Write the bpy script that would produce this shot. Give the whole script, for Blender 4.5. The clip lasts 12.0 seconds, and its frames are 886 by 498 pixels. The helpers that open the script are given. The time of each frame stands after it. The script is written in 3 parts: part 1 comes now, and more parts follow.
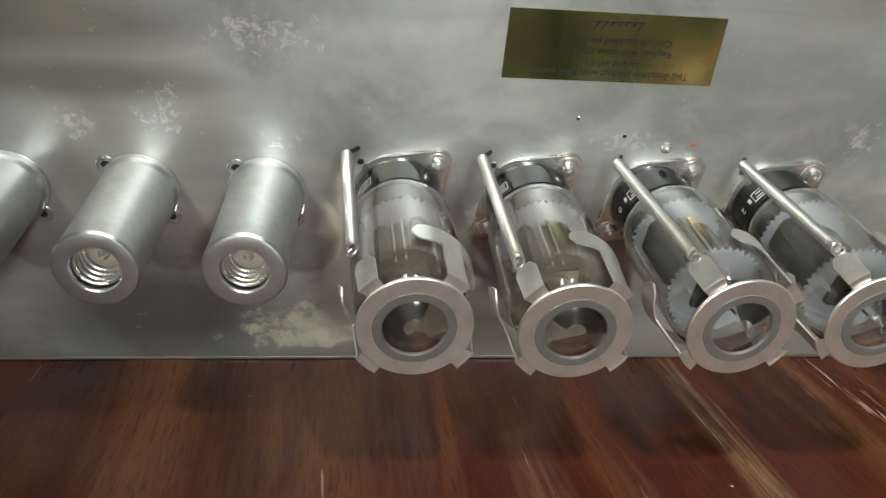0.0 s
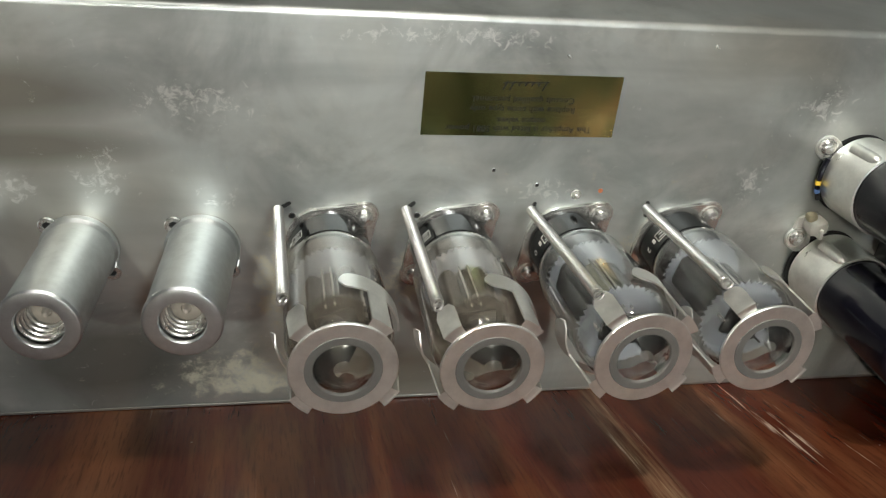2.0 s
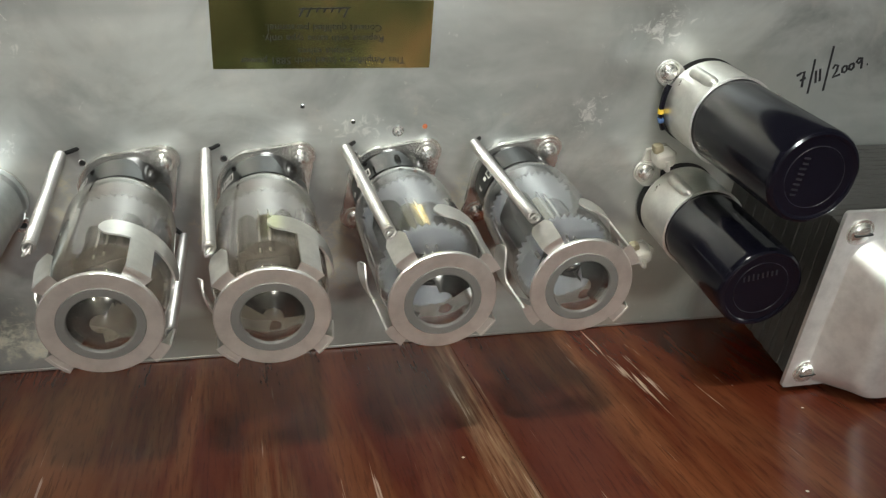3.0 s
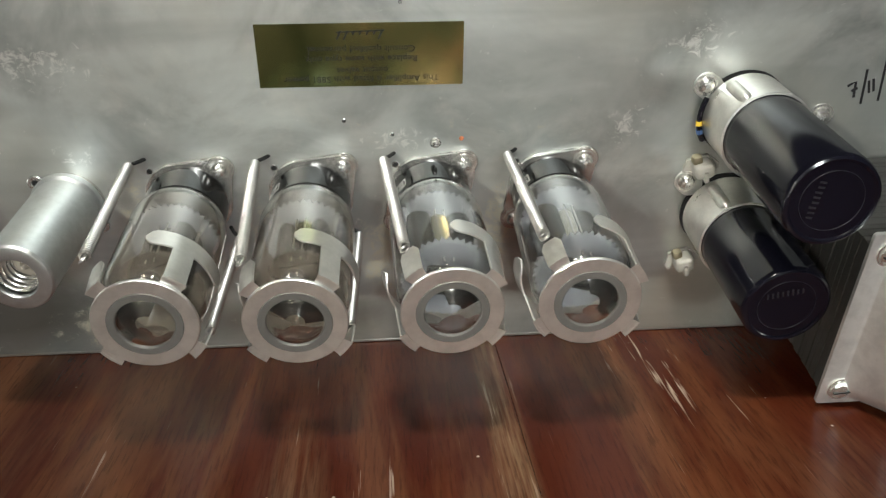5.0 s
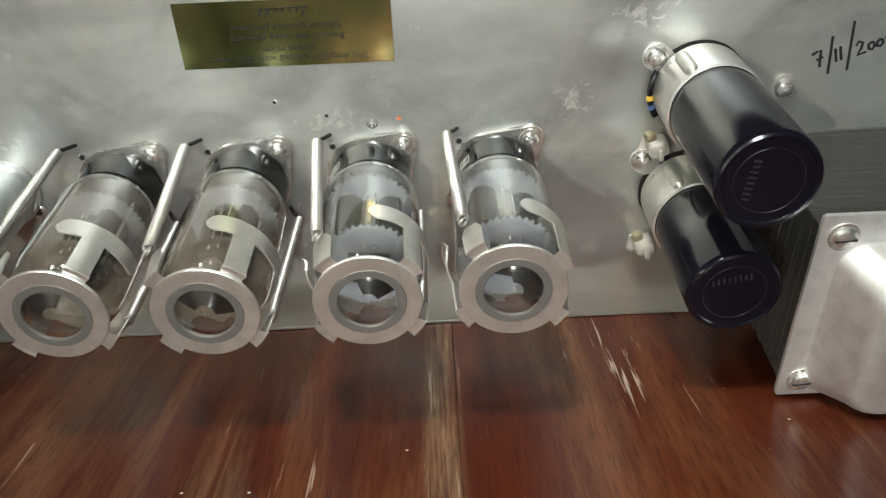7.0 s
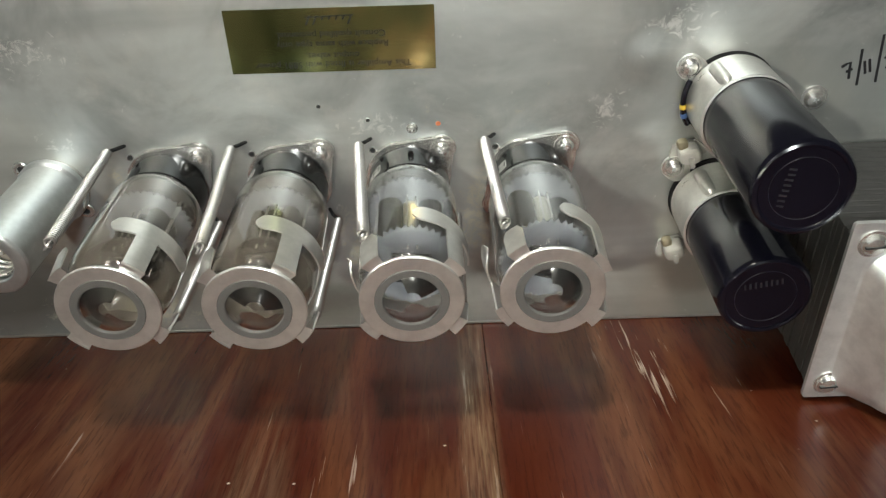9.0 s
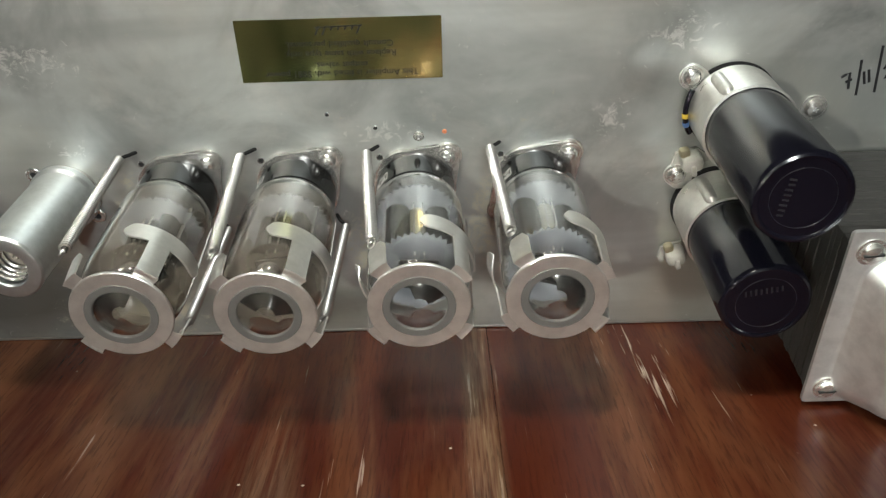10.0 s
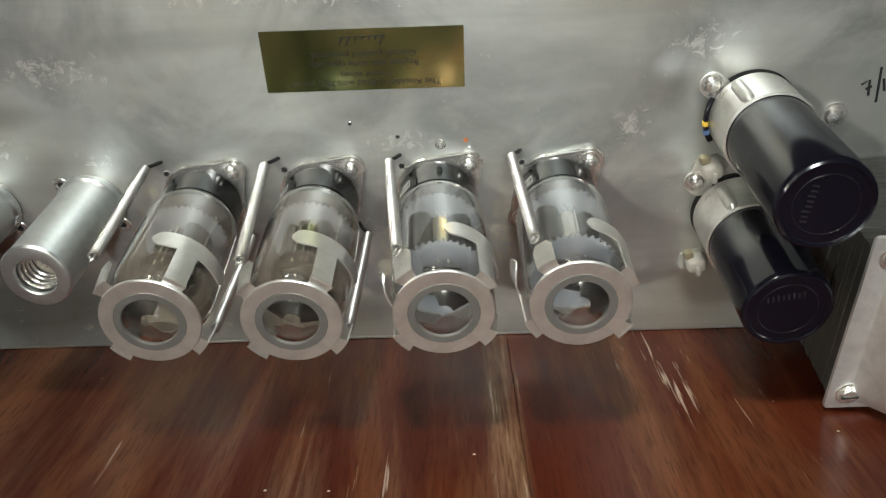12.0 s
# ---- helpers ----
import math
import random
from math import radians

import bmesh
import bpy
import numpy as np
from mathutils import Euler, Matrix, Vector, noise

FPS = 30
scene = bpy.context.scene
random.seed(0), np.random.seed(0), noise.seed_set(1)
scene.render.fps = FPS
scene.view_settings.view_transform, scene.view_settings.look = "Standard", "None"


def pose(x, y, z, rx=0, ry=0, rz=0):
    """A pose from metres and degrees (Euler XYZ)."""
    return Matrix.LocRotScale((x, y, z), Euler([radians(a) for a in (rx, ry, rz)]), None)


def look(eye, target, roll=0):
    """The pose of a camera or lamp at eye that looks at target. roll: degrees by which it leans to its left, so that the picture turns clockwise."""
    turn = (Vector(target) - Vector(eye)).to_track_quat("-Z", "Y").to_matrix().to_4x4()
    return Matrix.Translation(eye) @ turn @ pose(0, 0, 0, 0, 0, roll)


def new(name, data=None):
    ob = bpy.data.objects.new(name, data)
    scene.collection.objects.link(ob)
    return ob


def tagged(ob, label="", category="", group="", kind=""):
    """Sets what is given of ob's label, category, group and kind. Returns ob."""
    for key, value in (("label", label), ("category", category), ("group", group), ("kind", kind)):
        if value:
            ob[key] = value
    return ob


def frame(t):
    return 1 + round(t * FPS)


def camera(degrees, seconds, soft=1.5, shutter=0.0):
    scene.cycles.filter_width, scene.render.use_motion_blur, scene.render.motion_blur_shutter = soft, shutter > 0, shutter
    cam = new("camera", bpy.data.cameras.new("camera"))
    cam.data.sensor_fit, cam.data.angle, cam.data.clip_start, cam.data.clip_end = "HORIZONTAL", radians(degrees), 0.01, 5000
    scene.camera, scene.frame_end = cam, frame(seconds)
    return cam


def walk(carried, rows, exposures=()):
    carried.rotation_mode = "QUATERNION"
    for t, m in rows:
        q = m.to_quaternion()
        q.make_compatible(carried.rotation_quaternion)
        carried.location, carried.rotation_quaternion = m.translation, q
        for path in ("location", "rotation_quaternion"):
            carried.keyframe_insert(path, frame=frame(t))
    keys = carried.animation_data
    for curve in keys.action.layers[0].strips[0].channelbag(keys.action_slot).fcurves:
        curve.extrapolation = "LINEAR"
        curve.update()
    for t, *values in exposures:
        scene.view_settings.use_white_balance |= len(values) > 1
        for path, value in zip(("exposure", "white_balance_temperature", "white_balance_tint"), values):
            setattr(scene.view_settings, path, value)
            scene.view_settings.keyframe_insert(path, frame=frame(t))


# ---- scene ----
# The amplifier chassis stands on its long edge and leans towards the camera by LEAN degrees.
# Chassis frame: x along the panel, y into it, z up the panel; the table top is world z = 0.
LEAN = 16.53
CHASSIS = pose(0, 0, 0.0580, LEAN, 0, 0)
cam = camera(53.97, 12.0, soft=1.3)
PATH = [
    (0.0, -0.0411, -0.2741, 0.1815, 56.06, -5.21, -6.30),
    (0.5, -0.0435, -0.2913, 0.1928, 57.07, -4.63, -6.70),
    (1.0, -0.0361, -0.2929, 0.1936, 58.06, -4.55, -7.93),
    (1.5, -0.0360, -0.2922, 0.1936, 58.85, -4.58, -9.16),
    (2.0, -0.0368, -0.2927, 0.1953, 59.19, -5.42, -10.22),
    (2.5, -0.0120, -0.2911, 0.1911, 58.45, -5.64, -11.55),
    (3.0, 0.0266, -0.2902, 0.1819, 57.08, -4.45, -12.49),
    (3.2, 0.0330, -0.2899, 0.1839, 56.59, -4.12, -11.51),
    (4.8, 0.0622, -0.3055, 0.2061, 55.13, -0.93, -4.86),
    (5.0, 0.0633, -0.3012, 0.2058, 54.53, -0.61, -4.32),
    (5.5, 0.0893, -0.2960, 0.2058, 53.15, -0.12, -4.41),
    (6.0, 0.1142, -0.2951, 0.2053, 52.01, 1.76, -3.50),
    (6.5, 0.1185, -0.2923, 0.2024, 52.46, 2.27, -2.56),
    (7.0, 0.1075, -0.2905, 0.2004, 52.93, 1.83, -1.78),
    (7.5, 0.0982, -0.2924, 0.1987, 52.86, 1.67, -0.88),
    (9.5, 0.0951, -0.3004, 0.2084, 53.35, 1.42, -1.04),
    (10.0, 0.0937, -0.3017, 0.2108, 53.28, 1.35, -0.89),
    (10.5, 0.0922, -0.3015, 0.2128, 53.58, 1.42, -0.81),
    (11.0, 0.0899, -0.3035, 0.2142, 53.90, 1.56, -0.66),
    (11.5, 0.0923, -0.3044, 0.2130, 53.90, 1.65, -0.70),
    (12.0, 0.0890, -0.3043, 0.2121, 53.89, 1.88, -0.45),
]
EXPOSURES = [(0.0, -0.46), (1.5, -0.54), (2.1, -0.60), (3.0, -0.42), (5.0, -0.43), (6.5, -0.26), (7.7, -0.38), (12.0, -0.45)]
walk(cam, [(t, CHASSIS @ pose(x, y, z, rx, ry, rz)) for t, x, y, z, rx, ry, rz in PATH], EXPOSURES)

# ---- world and light ----
world = bpy.data.worlds.new("room_air")
world.use_nodes = True
world.node_tree.nodes["Background"].inputs[0].default_value = (0.9, 0.95, 1.0, 1)
world.node_tree.nodes["Background"].inputs[1].default_value = 0.005
scene.world = world


def area_lamp(name, eye, target, size, watts, colour):
    data = bpy.data.lights.new(name, "AREA")
    data.shape, data.size, data.energy, data.color = "DISK", size, watts, colour
    ob = new(name, data)
    ob.matrix_world = look(eye, target)
    return ob


# Unseen overhead lamp, kept weak as fill.
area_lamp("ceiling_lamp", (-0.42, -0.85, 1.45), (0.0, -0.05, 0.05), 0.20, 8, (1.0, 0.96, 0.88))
# Unseen lamp added close overhead to pool light on the valves and table.
pool = area_lamp("pool_fill", (0.055, -0.375, 0.66), (0.125, -0.08, 0.0), 0.045, 0.44, (1.0, 0.96, 0.86))
pool.data.spread = radians(52)
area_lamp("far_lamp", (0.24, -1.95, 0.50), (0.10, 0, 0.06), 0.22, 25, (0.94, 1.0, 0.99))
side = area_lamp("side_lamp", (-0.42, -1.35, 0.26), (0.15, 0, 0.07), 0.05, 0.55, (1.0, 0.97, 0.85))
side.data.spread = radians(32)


# ---- materials ----
def material(name, colour, rough=0.5, metal=0.0):
    m = bpy.data.materials.new(name)
    m.use_nodes = True
    b = m.node_tree.nodes["Principled BSDF"]
    b.inputs["Base Color"].default_value = (*colour, 1)
    b.inputs["Roughness"].default_value = rough
    b.inputs["Metallic"].default_value = metal
    return m


def node(m, kind, **values):
    n = m.node_tree.nodes.new(kind)
    for key, value in values.items():
        n.inputs[key].default_value = value
    return n


def wire(m, a, out, b, inp):
    m.node_tree.links.new(a.outputs[out], b.inputs[inp])


def shader(m):
    return m.node_tree.nodes["Principled BSDF"]


def coords(m, scale=(1, 1, 1), turn=(0, 0, 0), place=(0, 0, 0)):
    c = node(m, "ShaderNodeTexCoord")
    k = node(m, "ShaderNodeMapping")
    k.inputs["Scale"].default_value = scale
    k.inputs["Rotation"].default_value = turn
    k.inputs["Location"].default_value = place
    wire(m, c, "Object", k, "Vector")
    return k


def noise_of(m, vec, scale, detail=4.0, rough=0.55, warp=0.0):
    n = node(m, "ShaderNodeTexNoise", Scale=scale, Detail=detail, Roughness=rough, Distortion=warp)
    wire(m, vec, "Vector", n, "Vector")
    return n


def ramp_of(m, src, out, stops):
    r = node(m, "ShaderNodeValToRGB")
    while len(r.color_ramp.elements) < len(stops):
        r.color_ramp.elements.new(0.5)
    for e, (p, c) in zip(r.color_ramp.elements, stops):
        e.position, e.color = p, ((c, c, c, 1) if isinstance(c, (int, float)) else (*c, 1))
    wire(m, src, out, r, "Fac")
    return r


def mix_of(m, fac, fac_out, a, b, mode="MIX"):
    x = node(m, "ShaderNodeMix")
    x.data_type, x.blend_type = "RGBA", mode
    if fac is None:
        x.inputs[0].default_value = fac_out
    else:
        wire(m, fac, fac_out, x, 0)
    for src, slot in ((a, 6), (b, 7)):
        if isinstance(src, tuple):
            x.inputs[slot].default_value = (*src, 1)
        else:
            m.node_tree.links.new(src.outputs[2 if src.bl_idname == "ShaderNodeMix" else 0], x.inputs[slot])
    return x


def bump_of(m, src, out, strength, distance):
    b = node(m, "ShaderNodeBump", Strength=strength, Distance=distance)
    wire(m, src, out, b, "Height")
    wire(m, b, "Normal", shader(m), "Normal")
    return b


def spot_of(m, centre, radii, ragged=None):
    """1 in the middle of an ellipse of the object's own space, 0 outside it."""
    c = node(m, "ShaderNodeTexCoord")
    sub = node(m, "ShaderNodeVectorMath")
    sub.operation = "SUBTRACT"
    sub.inputs[1].default_value = centre
    wire(m, c, "Object", sub, 0)
    div = node(m, "ShaderNodeVectorMath")
    div.operation = "DIVIDE"
    div.inputs[1].default_value = radii
    wire(m, sub, "Vector", div, 0)
    far = node(m, "ShaderNodeVectorMath")
    far.operation = "LENGTH"
    wire(m, div, "Vector", far, 0)
    r = node(m, "ShaderNodeMapRange")
    r.inputs["From Min"].default_value, r.inputs["From Max"].default_value = 1.0, 0.25
    wire(m, far, "Value", r, "Value")
    return r


def math_of(m, op, a, b, a_out=0, b_out=0):
    n = node(m, "ShaderNodeMath")
    n.operation = op
    for k, (src, out) in enumerate(((a, a_out), (b, b_out))):
        if isinstance(src, (int, float)):
            n.inputs[k].default_value = src
        else:
            m.node_tree.links.new(src.outputs[out], n.inputs[k])
    return n


def hump_of(m, centre, radii):
    """A smooth swelling: 1 at the middle of an ellipse, 0 at its rim."""
    r = spot_of(m, centre, radii)
    r.interpolation_type = "SMOOTHSTEP"
    r.inputs["From Max"].default_value = 0.0
    return r


def plated_steel(name, base=(0.60, 0.63, 0.61), low=0.31, high=0.46):
    """Old tinned chassis steel: cloudy, stained, with bright crystalline patches and dull yellowed ones."""
    m = material(name, base, 0.38, 0.74)
    v = coords(m)
    cloud = noise_of(m, v, 17, 5, 0.6, 0.6)
    fine = noise_of(m, v, 240, 4, 0.6)
    broad = noise_of(m, v, 7, 3, 0.5, 0.3)
    long = noise_of(m, coords(m, (5, 26, 5)), 1.0, 4, 0.55, 0.4)
    tone = ramp_of(m, cloud, "Fac", [(0.32, tuple(c * 0.50 for c in base)), (0.50, tuple(c * 0.90 for c in base)), (0.68, tuple(c * 1.12 for c in base))])
    mid = noise_of(m, v, 52, 5, 0.65, 0.5)
    tone = mix_of(m, ramp_of(m, mid, "Fac", [(0.52, 0.0), (0.72, 0.4)]), "Color", tone, (0.70, 0.69, 0.64))
    col = mix_of(m, ramp_of(m, long, "Fac", [(0.40, 0.55), (0.56, 0.0)]), "Color", tone, tuple(c * 0.55 for c in base))
    # Dark streaks upper left; lower two ellipses carry the table's dark reflection in colour.
    dark_spots = None
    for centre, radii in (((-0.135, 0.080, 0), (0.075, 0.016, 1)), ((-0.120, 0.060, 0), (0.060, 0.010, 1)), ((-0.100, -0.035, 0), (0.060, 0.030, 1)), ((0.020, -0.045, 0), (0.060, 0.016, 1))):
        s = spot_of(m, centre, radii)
        dark_spots = s if dark_spots is None else math_of(m, "MAXIMUM", dark_spots, s)
    darkening = ramp_of(m, math_of(m, "MULTIPLY", dark_spots, math_of(m, "ADD", long, 0.35)), 0, [(0.10, 0.0), (0.70, 0.85)])
    col = mix_of(m, darkening, "Color", col, (0.17, 0.165, 0.15))
    stain = ramp_of(m, broad, "Fac", [(0.50, 0.0), (0.68, 0.5)])
    col = mix_of(m, stain, "Color", col, (0.50, 0.46, 0.37))
    flake = noise_of(m, v, 240, 6, 0.7, 0.7)
    crust = noise_of(m, v, 130, 9, 0.8, 0.3)
    white = None
    for centre, radii in (((-0.060, 0.077, 0), (0.030, 0.012, 1)), ((-0.094, 0.050, 0), (0.013, 0.017, 1)), ((-0.053, 0.040, 0), (0.011, 0.006, 1)), ((-0.122, 0.045, 0), (0.012, 0.010, 1)), ((0.070, 0.043, 0), (0.020, 0.009, 1)), ((0.185, 0.082, 0), (0.018, 0.012, 1)), ((0.030, 0.104, 0), (0.060, 0.006, 1)), ((0.160, 0.048, 0), (0.012, 0.012, 1))):
        s = spot_of(m, centre, radii)
        white = s if white is None else math_of(m, "MAXIMUM", white, s)
    gate = math_of(m, "ADD", flake, math_of(m, "MULTIPLY", white, 0.17))
    where = ramp_of(m, gate, 0, [(0.645, 0.0), (0.75, 0.6)])
    col = mix_of(m, where, "Color", col, (0.86, 0.86, 0.82))
    dull = None
    for centre, radii in (((-0.034, 0.002, 0), (0.014, 0.034, 1)), ((-0.046, -0.044, 0), (0.044, 0.022, 1)), ((0.018, 0.004, 0), (0.016, 0.020, 1)), ((0.062, -0.010, 0), (0.016, 0.030, 1)), ((0.110, 0.000, 0), (0.012, 0.030, 1))):
        s = spot_of(m, centre, radii)
        dull = s if dull is None else math_of(m, "MAXIMUM", dull, s)
    gate2 = math_of(m, "ADD", crust, math_of(m, "MULTIPLY", dull, 0.20))
    crusty = ramp_of(m, gate2, 0, [(0.62, 0.0), (0.73, 0.75)])
    col = mix_of(m, crusty, "Color", col, (0.60, 0.575, 0.45))
    m.node_tree.links.new(col.outputs[2], shader(m).inputs["Base Color"])
    r = node(m, "ShaderNodeMapRange")
    r.inputs["To Min"].default_value, r.inputs["To Max"].default_value = low, high
    wire(m, cloud, "Fac", r, "Value")
    rough = math_of(m, "ADD", r, math_of(m, "MULTIPLY", crusty, 0.22))
    wire(m, rough, "Value", shader(m), "Roughness")
    dim = math_of(m, "SUBTRACT", 0.74, math_of(m, "MULTIPLY", crusty, 0.4))
    wire(m, dim, "Value", shader(m), "Metallic")
    # the sheet is a little wavy; added humps catch glows by screws and clamps
    height = math_of(m, "MULTIPLY", fine, 0.00003)
    height = math_of(m, "ADD", height, math_of(m, "MULTIPLY", noise_of(m, v, 11, 1, 0.4), 0.0016))
    for x, z, r, h in ((-0.130, 0.033, 0.020, 0.0018), (0.0015, 0.0340, 0.012, 0.0009), (0.046, 0.0350, 0.013, 0.0011), (0.0868, 0.0340, 0.011, 0.0009), (0.176, 0.067, 0.014, 0.0012), (0.180, 0.032, 0.012, 0.0011), (0.2056, 0.064, 0.030, 0.0014)):
        height = math_of(m, "ADD", height, math_of(m, "MULTIPLY", hump_of(m, (x, z, 0), (r, r, 1)), h))
    bump_of(m, height, "Value", 1.0, 1.0)
    return m


def bare_metal(name, base, rough, grain=(40, 40, 900), strength=0.06, metal=0.85):
    """Drawn or pressed sheet metal with fine directional grain and faint dulled spots."""
    m = material(name, base, rough, metal)
    g = noise_of(m, coords(m, grain), 1.0, 4, 0.6)
    spots = noise_of(m, coords(m), 120, 4, 0.65)
    tone = ramp_of(m, spots, "Fac", [(0.34, tuple(c * 0.84 for c in base)), (0.60, base)])
    wire(m, tone, "Color", shader(m), "Base Color")
    r = node(m, "ShaderNodeMapRange")
    r.inputs["To Min"].default_value, r.inputs["To Max"].default_value = rough * 0.75, rough * 1.3
    wire(m, g, "Fac", r, "Value")
    wire(m, r, "Result", shader(m), "Roughness")
    bump_of(m, g, "Fac", strength, 0.0003)
    return m


def varnished_wood(name):
    """Dark red-brown varnished boards: grain along y, worn streaks, pale fine scratches, painted sheen."""
    m = material(name, (0.07, 0.02, 0.012), 0.28)
    shader(m).inputs["Specular IOR Level"].default_value = 0.12
    info = node(m, "ShaderNodeObjectInfo")
    c = node(m, "ShaderNodeTexCoord")
    add = node(m, "ShaderNodeVectorMath")
    wire(m, c, "Object", add, 0)
    wire(m, info, "Random", add, 1)
    k = node(m, "ShaderNodeMapping")
    k.inputs["Scale"].default_value = (42, 5, 4)
    wire(m, add, "Vector", k, "Vector")
    grain = noise_of(m, k, 2.0, 6, 0.62, 0.5)
    broad = noise_of(m, add, 9, 3, 0.5)
    tone = ramp_of(m, grain, "Fac", [(0.28, (0.044, 0.0080, 0.0036)), (0.50, (0.068, 0.0145, 0.0062)), (0.72, (0.088, 0.0220, 0.0092)), (0.90, (0.128, 0.041, 0.019))])
    col = mix_of(m, ramp_of(m, broad, "Fac", [(0.42, 0.0), (0.62, 0.6)]), "Color", tone, (0.045, 0.012, 0.008))
    # Pale reflections on the varnish, put into the colour as streaks along the grain.
    sheen_streaks = noise_of(m, k, 0.55, 5, 0.6, 0.4)
    col = mix_of(m, ramp_of(m, sheen_streaks, "Fac", [(0.52, 0.0), (0.72, 0.55)]), "Color", col, (0.21, 0.095, 0.042))
    k2 = node(m, "ShaderNodeMapping")
    k2.inputs["Scale"].default_value = (420, 16, 4)
    k2.inputs["Rotation"].default_value = (0, 0, 0.15)
    wire(m, add, "Vector", k2, "Vector")
    scratch = noise_of(m, k2, 1.0, 3, 0.6)
    area = noise_of(m, add, 14, 2, 0.5)
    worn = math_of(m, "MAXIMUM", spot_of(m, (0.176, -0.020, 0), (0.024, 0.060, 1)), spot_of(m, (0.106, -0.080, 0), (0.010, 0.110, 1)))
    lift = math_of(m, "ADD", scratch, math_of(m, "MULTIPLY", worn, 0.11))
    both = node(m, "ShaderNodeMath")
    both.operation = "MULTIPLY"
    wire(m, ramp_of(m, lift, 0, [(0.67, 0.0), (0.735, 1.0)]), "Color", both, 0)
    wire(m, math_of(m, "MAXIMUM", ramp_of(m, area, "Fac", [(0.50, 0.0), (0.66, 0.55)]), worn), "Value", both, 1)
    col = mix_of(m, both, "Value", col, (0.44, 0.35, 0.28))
    # Worn pale strip by the seam, plus one streak of reflection put into colour.
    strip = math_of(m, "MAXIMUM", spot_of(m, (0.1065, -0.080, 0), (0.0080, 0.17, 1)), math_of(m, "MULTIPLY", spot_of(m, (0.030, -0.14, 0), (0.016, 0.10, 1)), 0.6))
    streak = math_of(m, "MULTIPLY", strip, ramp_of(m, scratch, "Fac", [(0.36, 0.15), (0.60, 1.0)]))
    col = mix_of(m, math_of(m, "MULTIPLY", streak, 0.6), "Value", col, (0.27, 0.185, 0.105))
    cells = node(m, "ShaderNodeTexVoronoi", Scale=70.0, Randomness=1.0)
    wire(m, add, "Vector", cells, "Vector")
    dust = ramp_of(m, cells, "Distance", [(0.025, 0.8), (0.05, 0.0)])
    rare = ramp_of(m, noise_of(m, add, 40, 2, 0.5), "Fac", [(0.56, 0.0), (0.60, 1.0)])
    speck = math_of(m, "MULTIPLY", dust, rare)
    col = mix_of(m, speck, "Value", col, (0.55, 0.48, 0.40))
    pores = noise_of(m, coords(m, (900, 60, 60)), 1.0, 3, 0.6)
    col = mix_of(m, ramp_of(m, pores, "Fac", [(0.36, 0.4), (0.48, 0.0)]), "Color", col, (0.022, 0.007, 0.005))
    m.node_tree.links.new(col.outputs[2], shader(m).inputs["Base Color"])
    r = node(m, "ShaderNodeMapRange")
    r.inputs["To Min"].default_value, r.inputs["To Max"].default_value = 0.15, 0.30
    wire(m, grain, "Fac", r, "Value")
    wire(m, r, "Result", shader(m), "Roughness")
    bump_of(m, grain, "Fac", 0.10, 0.0008)
    return m


def soft_paint(name, colour, rough=0.7, scale=6.0):
    m = material(name, colour, rough)
    n = noise_of(m, coords(m), scale, 4, 0.6)
    t = ramp_of(m, n, "Fac", [(0.3, tuple(c * 0.8 for c in colour)), (0.7, colour)])
    wire(m, t, "Color", shader(m), "Base Color")
    return m


def clear_glass(name, colour=(0.84, 0.83, 0.80), clear=0.998):
    """Bulb glass with a thin dusty film that dulls it here and there."""
    m = material(name, colour, 0.02)
    b = shader(m)
    b.inputs["IOR"].default_value = 1.46
    film = noise_of(m, coords(m), 70, 5, 0.65, 0.6)
    r = node(m, "ShaderNodeMapRange")
    r.inputs["From Min"].default_value, r.inputs["From Max"].default_value = 0.35, 0.7
    r.inputs["To Min"].default_value, r.inputs["To Max"].default_value = clear, clear - 0.012
    wire(m, film, "Fac", r, "Value")
    wire(m, r, "Result", b, "Transmission Weight")
    return m


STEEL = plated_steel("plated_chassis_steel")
CAN = bare_metal("satin_aluminium_can", (0.68, 0.71, 0.72), 0.36, (900, 900, 14), 0.03, 0.95)
CAN_RIM = bare_metal("turned_aluminium_rim", (0.80, 0.77, 0.72), 0.28, (300, 300, 300))
ZINC = bare_metal("bright_zinc", (0.80, 0.79, 0.75), 0.22, (200, 200, 200))
RETAINER = bare_metal("stainless_retainer", (0.82, 0.81, 0.775), 0.34, (30, 30, 30), 0.02, 0.90)
SPRING = bare_metal("spring_wire", (0.50, 0.49, 0.465), 0.32, (200, 200, 200))
BELL = bare_metal("pressed_transformer_cover", (0.84, 0.85, 0.84), 0.42, (90, 90, 90), 0.02)
LAMINATION = bare_metal("lamination_edge", (0.075, 0.075, 0.072), 0.5, (50, 50, 900), 0.06, 0.6)
CLAMP = bare_metal("capacitor_clamp_band", (0.86, 0.86, 0.82), 0.30, (60, 60, 120), 0.01)
BAKELITE = soft_paint("black_bakelite", (0.005, 0.005, 0.005), 0.12, 90)
SLEEVE = soft_paint("black_capacitor_sleeve", (0.005, 0.005, 0.009), 0.15, 60)
DARK = soft_paint("dark_opening", (0.006, 0.006, 0.006), 0.8, 60)
INK = soft_paint("black_marker_ink", (0.012, 0.012, 0.014), 0.5, 200)
PRINT = soft_paint("white_print", (0.55, 0.55, 0.52), 0.6, 200)
GREY_PRINT = soft_paint("worn_grey_embossing", (0.014, 0.014, 0.017), 0.36, 300)
MICA = soft_paint("frosted_mica", (0.21, 0.225, 0.25), 0.4, 200)
STEM = soft_paint("dusty_glass_stem", (0.012, 0.011, 0.010), 0.35, 150)
